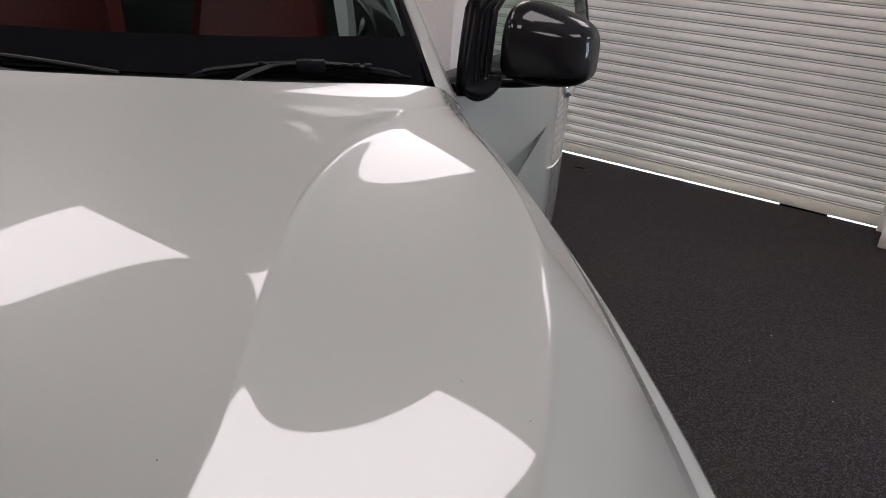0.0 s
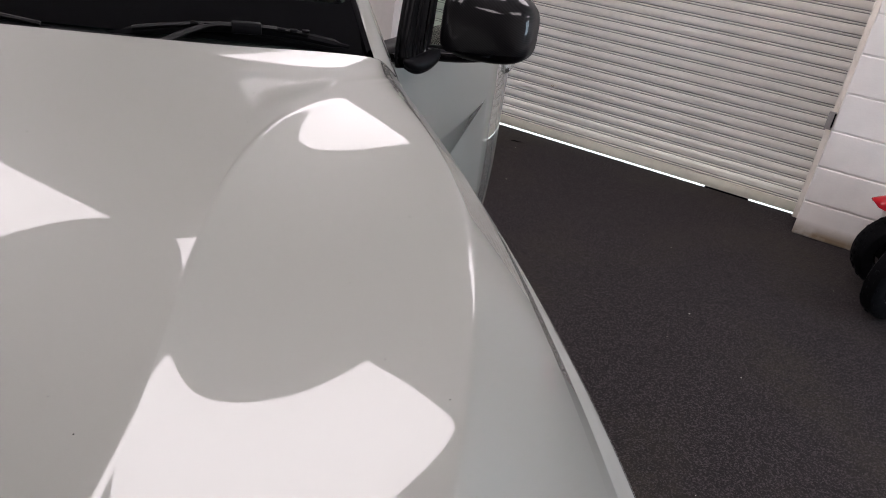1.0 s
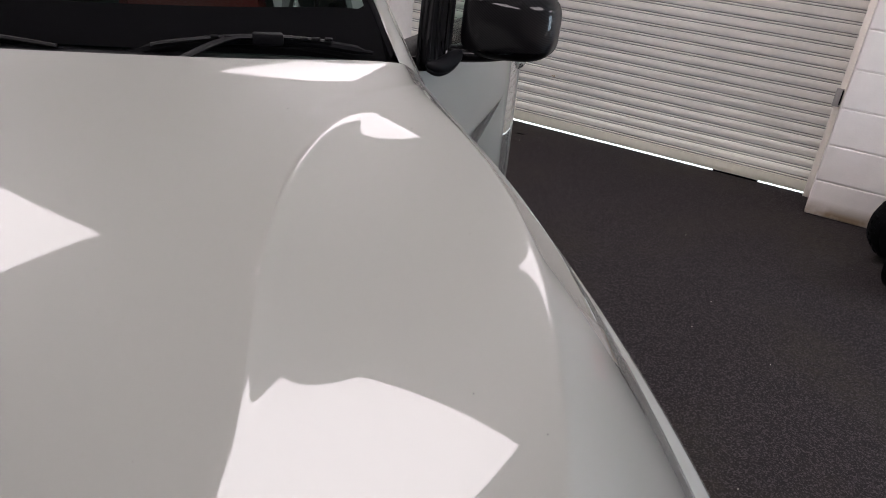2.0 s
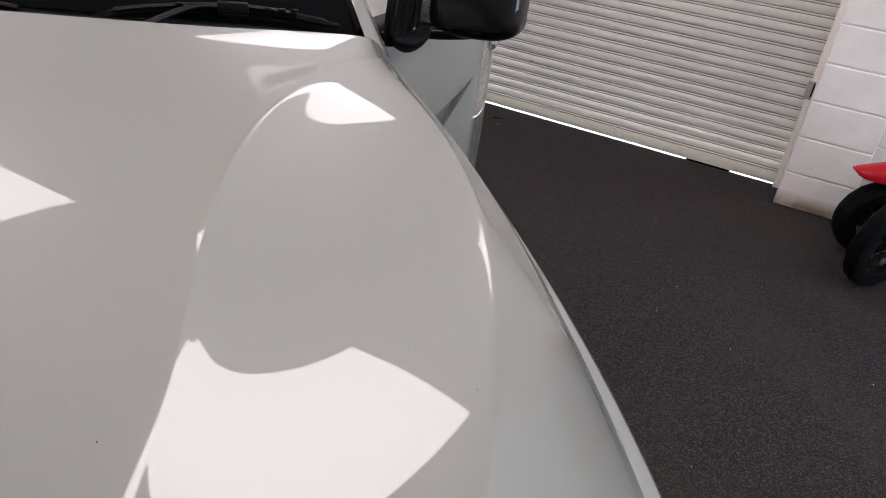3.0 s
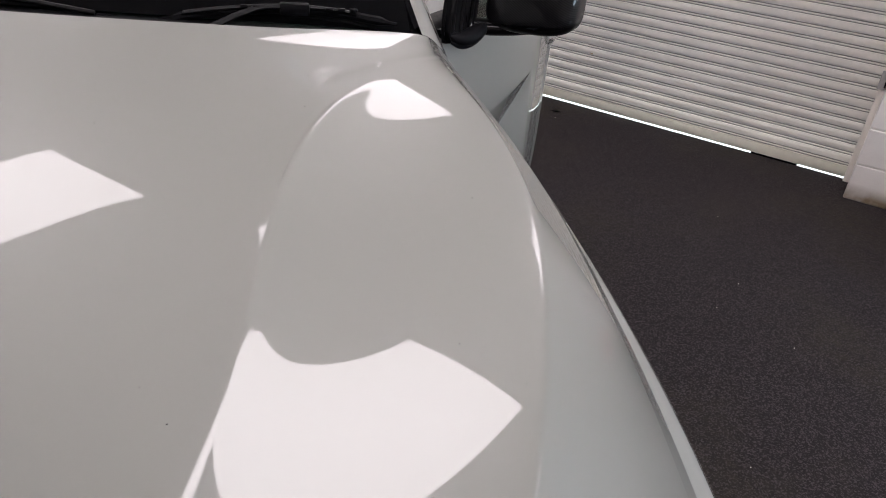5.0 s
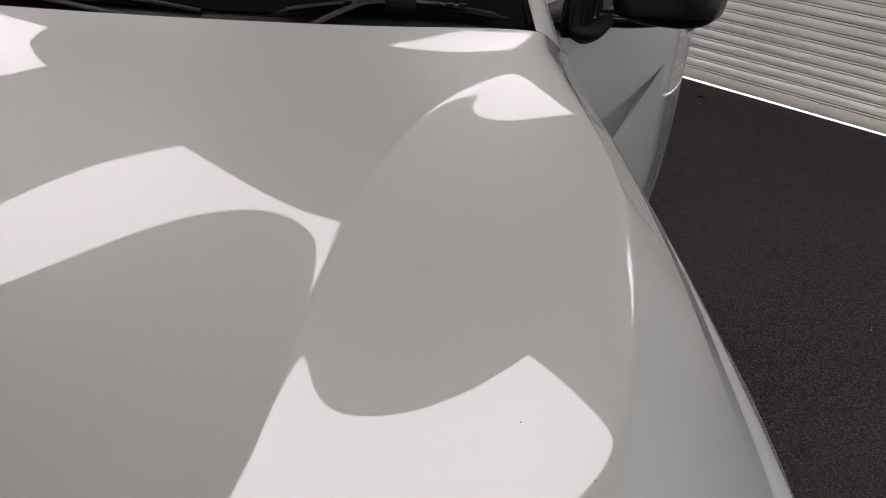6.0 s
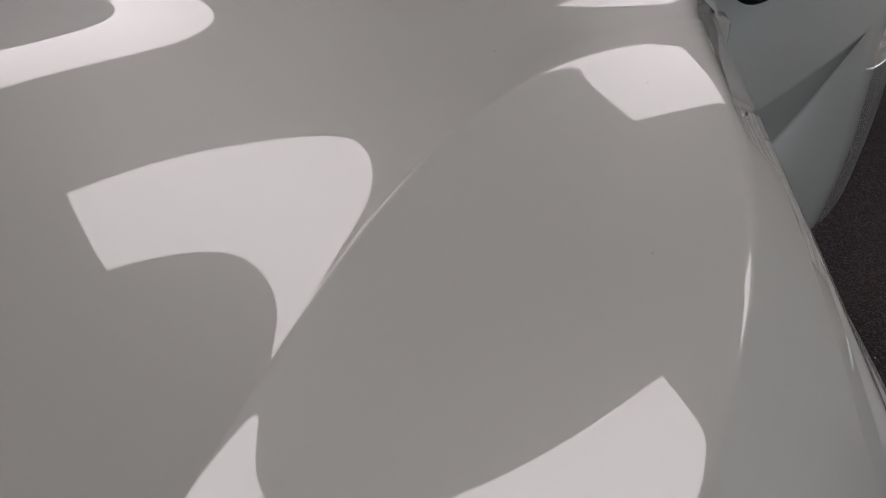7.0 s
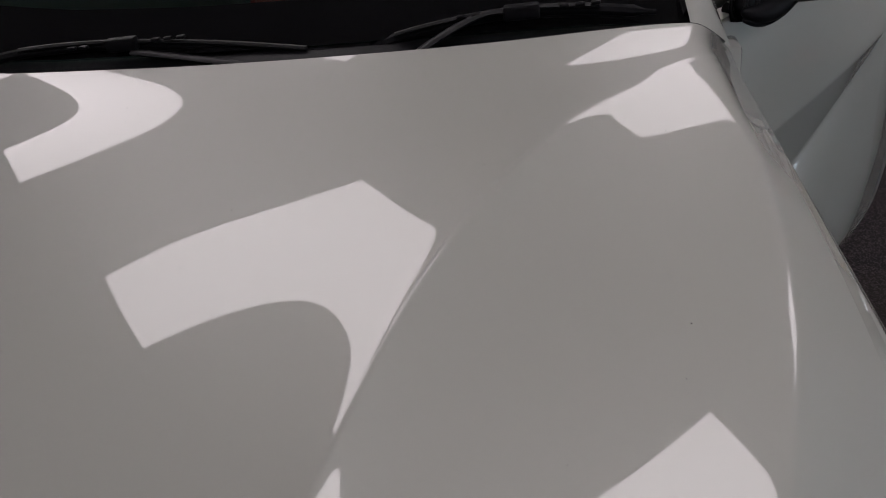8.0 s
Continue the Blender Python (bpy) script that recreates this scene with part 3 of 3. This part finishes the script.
def wheel(u, v):
    tyre = lathe([(0.25, -0.11), (0.35, -0.13), (0.375, -0.10), (0.38, 0.0), (0.375, 0.10), (0.35, 0.13), (0.25, 0.11)], 56)
    ob = part("wheel_tyre", tyre, RUBBER, car, "black car tyre")
    ob.matrix_basis = pose(u, v, 0.38, 0, 0, 90)
    rim = lathe([(0.03, -0.03), (0.20, -0.06), (0.25, -0.11), (0.255, -0.11), (0.255, 0.11), (0.25, 0.11), (0.20, 0.06), (0.03, 0.03)], 40)
    part("rim", rim, STEEL, ob, "steel grey rim")


for u in (-0.82, 0.82):
    for v in (-0.45, 2.5):
        wheel(u, v)

# open front door: own axes: x outwards, y from hinge to latch, z up
DOORLEN, BELT = 1.10, 1.075
TIP = (0.56, 0.905)


def skin(d, z):
    """How far the door's skin stands out: flat, turning in at latch, belt and sill, with a scooped wedge."""
    n = -0.15 * 0.05 * math.log1p(math.exp((d - 0.66) / 0.05)) - 0.16 * (d - 0.5) ** 2 + 0.02
    n -= 0.55 * max(0.0, z - 0.88) ** 2 + 0.30 * max(0.0, 0.62 - z) ** 2
    n -= 0.09 * (DOORLEN - d) * (z - 0.62)
    ahead = max(0.0, TIP[0] - d)
    q, w = TIP[1] - 0.19 * ahead - z, 0.75 * ahead * (1 - 0.6 * min(1, ahead))
    if q > 0 and w > 0:
        n -= 0.30 * (q if q < w else w * math.exp(-(q - w) / 0.16))
    return n


def door_skin(a, b):
    z = 0.365 + (BELT - 0.365) * b
    d = (DOORLEN - 0.015 - 0.055 * smooth(0.88 - z, 0.0, 0.40)) * a
    n = skin(d, z)
    lip = max(0.0, (a - 0.97) / 0.03)
    return (n - 0.012 * lip * lip, d - (0.02 if b < 0.02 else 0), z)


def door_mesh():
    bm = sheet(door_skin, 130, 130, 0.0)
    faces = bmesh.ops.extrude_edge_only(bm, edges=[e for e in bm.edges if e.is_boundary])["geom"]
    for v in faces:
        if isinstance(v, bmesh.types.BMVert):
            v.co.x -= 0.05
    bmesh.ops.recalc_face_normals(bm, faces=bm.faces[:])
    return bm


door = part("front_door", door_mesh(), PAINT, car, "pale grey front door, swung open")
door.matrix_basis = pose(0.89, 0.135, 0, 0, 0, -40)
part("inner_panel", box(-0.30, -0.20, 0.03, 0.95, 0.40, 1.05, 0.03, 3), PLASTIC, door, "black inner door panel")
# window frame: front upright leans back, belt rail, rear upright
FRAME_TOP = 1.52


def lean(z):
    return 0.02 + 0.80 * max(0.0, z - 1.10) ** 1.15 + 1.6 * max(0.0, z - 1.27)


frame_line = [(-0.035 - 0.22 * max(0, z - 1.06), lean(z), z) for z in (1.080, 1.10, 1.14, 1.22, 1.27, 1.33, 1.42, FRAME_TOP)]
for dx, dy in ((-0.012, -0.024), (0.012, -0.022), (0.026, -0.008)):
    part("frame_lip", tube([(x + dx, y + dy, z) for x, y, z in frame_line], 0.005, 8), FRAMEBLACK, door)
part("window_frame", tube(frame_line, 0.025, 12), FRAMEBLACK, door, "matt black window frame")
part("frame_channel", tube([(x + 0.014, y + 0.050, z) for x, y, z in frame_line], 0.026, 10), RUBBER, door, "black rubber window channel")
part("frame_trim", tube([(x + 0.034, y + 0.030, z) for x, y, z in frame_line], 0.006, 8), BLACK, door, "gloss black trim strip")
part("belt_rail", tube([(skin(d, BELT) - 0.015, d, BELT + 0.004) for d in (0.05, 0.2, 0.4, 0.6, 0.8, 1.0, 1.09)], 0.016, 10), BLACK, door, "gloss black belt trim")
part("top_rail", tube([(-0.035 - 0.22 * (FRAME_TOP - 1.06), lean(FRAME_TOP), FRAME_TOP), (-0.16, 0.86, 1.57), (-0.18, 1.02, 1.585)], 0.022, 10), BLACK, door)
part("rear_upright", tube([(-0.06, 1.07, 1.06), (-0.12, 1.06, 1.32), (-0.18, 1.02, 1.585)], 0.024, 10), BLACK, door)


def pane(a, b):
    z = 1.07 + 0.48 * b
    y0, y1 = lean(z) + 0.03, 1.06 - 0.05 * b
    return (-0.04 - 0.22 * (z - 1.06), y0 + (y1 - y0) * a, z)


part("window_glass", sheet(pane, 16, 12), SIDEGLASS, door, "green-tinted side window")
part("sail_panel", sheet(lambda a, b: (-0.012 - 0.2 * (0.19 * b), 0.03 + lean(1.06 + 0.19 * b) + (0.12 - lean(1.06 + 0.19 * b)) * a * (1 - b), 1.078 + 0.167 * b), 10, 10, 0.012), BLACK, door, "gloss black corner panel")
FOOT = bend([(-0.03, -0.01, 1.086), (-0.016, 0.012, 1.078), (-0.007, 0.035, 1.078), (0.001, 0.062, 1.085), (0.008, 0.086, 1.096), (0.015, 0.104, 1.106)])
foot = part("mirror_foot", tube([p + Vector((-0.002, 0, 0.014)) for p in FOOT], [0.004 + 0.017 * math.sin(math.pi * i / (len(FOOT) - 1)) ** 0.6 for i in range(len(FOOT))], 20), PLASTIC, door, "black mirror foot")
part("foot_edge", tube(FOOT, [0.002 + 0.009 * math.sin(math.pi * i / (len(FOOT) - 1)) ** 0.6 for i in range(len(FOOT))], 14), PLASTIC, foot)
part("mirror_arm", tube(bend([(-0.02, 0.085, 1.112), (0.02, 0.115, 1.110), (0.06, 0.145, 1.112), (0.10, 0.17, 1.118)]), 0.025, 16, flat=0.8), BLACK, door, "gloss black mirror arm")


def shell(mat_low):
    """The mirror housing: rounded, deeper at its outer end, flat at the glass."""
    def f(a, b):
        th, ph = -math.pi + math.tau * a, -math.pi / 2 + math.pi * b
        p = 0.45
        cx = math.copysign(abs(math.cos(ph)) ** p, math.cos(ph))
        x = math.copysign(abs(math.sin(ph)) ** 0.66, math.sin(ph))
        y = cx * math.copysign(abs(math.cos(th)) ** (0.7 if th > 0 else p), math.cos(th))
        z = cx * math.copysign(abs(math.sin(th)) ** (0.75 if th > 0 else p), math.sin(th))
        grow = 1.0 - 0.10 * x
        y = y * (0.055 if y < 0 else 0.085)
        return (0.105 + 0.107 * x, 0.195 - y * grow + 0.030 * x, 1.180 + (z * 0.108 * (1 - 0.26 * x) if z > 0 else z * 0.079))
    bm = sheet(f, 48, 28)
    bmesh.ops.remove_doubles(bm, verts=bm.verts[:], dist=1e-5)
    cut = 1.128
    geom = bm.verts[:] + bm.edges[:] + bm.faces[:]
    bmesh.ops.bisect_plane(bm, geom=geom, plane_co=(0.105, 0.195, cut), plane_no=(-0.05, 0.0, 1.0), clear_inner=not mat_low, clear_outer=mat_low)
    bmesh.ops.recalc_face_normals(bm, faces=bm.faces[:])
    return bm


part("mirror_shell", shell(False), CARBON, door, "lacquered carbon fibre mirror shell")
part("mirror_base", shell(True), BLACK, door, "gloss black mirror underside")
part("mirror_glass", box(0.05, 0.175, 0.236, 0.240, 1.145, 1.25, 0.0019), STEEL, door)
part("door_handle", tube(bend([(skin(d, 0.955) + o, d, 0.957 + k) for d, o, k in ((0.77, -0.006, 0), (0.80, 0.008, 0.002), (0.86, 0.013, 0.005), (0.94, 0.013, 0.008), (1.00, 0.008, 0.010), (1.03, -0.006, 0.011))]), 0.014, 14, flat=1.5), PAINT, door, "pale grey door handle")


# ---- dirt bikes by the pier ----
def bike_wheel(parent, x, z, r, w, rim_r, name, steer=0.0, tall=0.010):
    tyre = lathe([(rim_r, -w * 0.42), (r * 0.90, -w * 0.5), (r * 0.975, -w * 0.36), (r * 0.985, 0), (r * 0.975, w * 0.36), (r * 0.90, w * 0.5), (rim_r, w * 0.42)], 60)
    ob = part(name, tyre, RUBBER, parent, "black knobbly tyre")
    ob.matrix_basis = pose(x, 0, z, 0, 0, steer)
    knob = bpy.data.meshes.new("knob")
    bm = box(-0.009, 0.009, -w * 0.10, w * 0.10, -0.004, tall, 0.002, 1)
    bm.to_mesh(knob)
    bm.free()
    knob.materials.append(RUBBER)
    for i in range(36):
        for j in ((-0.36, 0.0, 0.36) if i % 2 else (-0.2, 0.2)):
            k = new("knob", knob)
            k.parent = ob
            ang = i * math.tau / 36
            rr = r * 0.985 - 0.02 * abs(j) * 1.2
            k.matrix_basis = Matrix.Translation((rr * math.cos(ang), w * j, rr * math.sin(ang))) @ Matrix.Rotation(math.pi / 2 - ang, 4, "Y") @ Matrix.Rotation(-j * 1.3, 4, "X")
    rim = lathe([(rim_r * 0.86, -w * 0.3), (rim_r * 1.01, -w * 0.36), (rim_r * 1.01, w * 0.36), (rim_r * 0.86, w * 0.3), (rim_r * 0.92, 0)], 48)
    part("rim", rim, DARKMETAL, ob, "dark polished alloy rim")
    part("hub", lathe([(0.012, -0.05), (0.035, -0.05), (0.03, 0), (0.035, 0.05), (0.012, 0.05)], 24), DARKMETAL, ob)
    for i in range(18):
        a, s = i * math.tau / 18, 1 if i % 2 else -1
        part("spoke", tube([(0.03 * math.cos(a), 0.035 * s, 0.03 * math.sin(a)), (rim_r * 0.88 * math.cos(a + 0.25), 0, rim_r * 0.88 * math.sin(a + 0.25))], 0.0018, 5), DARKMETAL, ob)
    return ob


def mudguard(parent, x0, x1, z, w, droop):
    def f(a, b):
        x = x0 + (x1 - x0) * a
        full = math.sin(math.pi / 2 * min(1, a * 2.6 + 0.004)) ** 0.45
        s = 2 * b - 1
        return (x, w * full * math.sin(s * 1.45), z + 0.06 * math.sin(math.pi * 0.5 * min(1, 1.3 * a)) - droop * (1 - a) ** 2 - 0.095 * full * (1 - math.cos(s * 1.45)))
    return part("mudguard", sheet(f, 30, 16, 0.006), RED, parent, "glossy red plastic mudguard")


red_bike = empty("dirt_bike", pose(0.455, -0.365, 0.006, 7, 0, 28), "small red dirt bike with knobbly rear tyre", "dirt bike", group="dirt bikes")
bike_wheel(red_bike, 0.0, 0.196, 0.196, 0.115, 0.125, "rear_tyre", 0.0, 0.005)
mudguard(red_bike, -0.235, 0.45, 0.490, 0.078, 0.03)
for side in (-0.062, 0.062):
    part("sprocket", lathe([(0.02, side - 0.003), (0.085, side - 0.003), (0.085, side + 0.003), (0.02, side + 0.003)], 40), PLASTIC, red_bike, "black sprocket disc").location = (0, 0, 0.196)
part("axle_nut", tube([(0, -0.10, 0.196), (0, -0.075, 0.196)], 0.013, 6), STEEL, red_bike)
part("swingarm", tube([(0.0, 0.075, 0.205), (0.25, 0.075, 0.25), (0.48, 0.05, 0.29)], 0.018, 8), PLASTIC, red_bike)
part("swingarm", tube([(0.0, -0.075, 0.205), (0.25, -0.075, 0.25), (0.48, -0.05, 0.29)], 0.018, 8), PLASTIC, red_bike)
part("spring", tube([(0.18 + 0.16 * i / 90 + 0.0, 0.02 * math.cos(i * 0.7), 0.30 + 0.14 * i / 90 + 0.02 * math.sin(i * 0.7)) for i in range(91)], 0.005, 6), RUBBER, red_bike)
part("engine", box(0.42, 0.68, -0.09, 0.09, 0.20, 0.42, 0.03, 3), PLASTIC, red_bike, "black engine block")
part("saddle", sheet(lambda a, b: (0.15 + 0.5 * a, 0.07 * (2 * b - 1), 0.56 + 0.02 * math.cos(3 * a) - 0.03 * (2 * b - 1) ** 2), 14, 8, 0.03), RUBBER, red_bike, "black saddle")
part("chain_guard", tube([(-0.06, -0.09, 0.225), (0.2, -0.09, 0.27), (0.45, -0.07, 0.31)], 0.008, 6), STEEL, red_bike)
part("fork_leg", tube([(1.02, 0.07, 0.24), (0.86, 0.07, 0.70)], 0.018, 8), STEEL, red_bike)
part("fork_leg", tube([(1.02, -0.07, 0.24), (0.86, -0.07, 0.70)], 0.018, 8), STEEL, red_bike)
part("frame_tube", tube([(0.50, 0.0, 0.30), (0.62, 0.0, 0.52), (0.88, 0.0, 0.66)], 0.02, 8), PLASTIC, red_bike)
bike_wheel(red_bike, 1.03, 0.235, 0.235, 0.075, 0.175, "front_tyre")

black_bike = empty("dirt_bike", pose(0.500, -0.705, 0.006, 9, 0, 24), "small black dirt bike with narrow front tyre", "dirt bike", group="dirt bikes")
bike_wheel(black_bike, 0.0, 0.25, 0.25, 0.08, 0.175, "front_tyre", 30, 0.004)
part("fork_leg", tube([(0.0, 0.065, 0.24), (0.20, 0.065, 0.72)], 0.018, 8), PLASTIC, black_bike)
part("fork_leg", tube([(0.0, -0.065, 0.24), (0.20, -0.065, 0.72)], 0.018, 8), PLASTIC, black_bike)
part("handlebar", tube([(0.22, -0.30, 0.80), (0.22, -0.12, 0.75), (0.22, 0.12, 0.75), (0.22, 0.30, 0.80)], 0.011, 8), PLASTIC, black_bike)
part("frame_tube", tube([(0.20, 0.0, 0.68), (0.45, 0.0, 0.50), (0.62, 0.0, 0.30)], 0.022, 8), PLASTIC, black_bike)
part("engine", box(0.42, 0.68, -0.09, 0.09, 0.20, 0.42, 0.03, 3), PLASTIC, black_bike, "black engine block")
part("saddle", sheet(lambda a, b: (0.42 + 0.5 * a, 0.07 * (2 * b - 1), 0.58 + 0.02 * math.cos(3 * a) - 0.03 * (2 * b - 1) ** 2), 14, 8, 0.03), RUBBER, black_bike, "black saddle")
bike_wheel(black_bike, 1.05, 0.205, 0.205, 0.10, 0.135, "rear_tyre")
part("swingarm", tube([(1.05, 0.07, 0.205), (0.62, 0.05, 0.30)], 0.018, 8), PLASTIC, black_bike)
part("swingarm", tube([(1.05, -0.07, 0.205), (0.62, -0.05, 0.30)], 0.018, 8), PLASTIC, black_bike)


# ---- small things ----
def specks(count, place, size, seed):
    """Small rounded grains scattered over a surface."""
    rnd = random.Random(seed)
    bm = bmesh.new()
    for _ in range(count):
        p, r = place(rnd), size * rnd.uniform(0.5, 1.4)
        made = bmesh.ops.create_icosphere(bm, subdivisions=1, radius=r)["verts"]
        for v in made:
            v.co = Vector((v.co.x * rnd.uniform(0.8, 1.3), v.co.y, v.co.z * 0.5)) + p
    return bm


def on_hood(rnd):
    u, v = rnd.uniform(-0.1, 0.74), rnd.uniform(-1.1, -0.2)
    return Vector((u, v, hood_z(u, v) + 0.0002))


part("rust_spot", specks(9, lambda r: Vector((-1.686 + r.uniform(-0.012, 0.012), 0.3085, 0.363 + r.uniform(-0.005, 0.005))), 0.004, 3), RUST, roller_door, "small rust spot")
scrap = part("rubber_scrap", tube(bend([(-1.80, 0.05, 0.004), (-1.775, 0.062, 0.006), (-1.755, 0.066, 0.005), (-1.735, 0.08, 0.004)]), [0.003] * 4 + [0.006] * 11 + [0.003] * 4, 8, flat=0.6), RUBBER)
tagged(scrap, "small black rubber scrap on the floor", "scrap")
dust = part("dust", specks(22, on_hood, 0.0006, 4), RUBBER)
dust.matrix_basis = car.matrix_basis.copy()
tagged(dust, "dark dust specks lying on the hood", "dust", kind="stuff")
grit = part("grit", specks(22, lambda r: Vector((r.uniform(-2.2, 0.6), r.uniform(-2.6, 0.1), 0.001)), 0.0022, 9), BARSTEEL)
tagged(grit, "pale grit scattered on the rubber floor", "grit", kind="stuff")
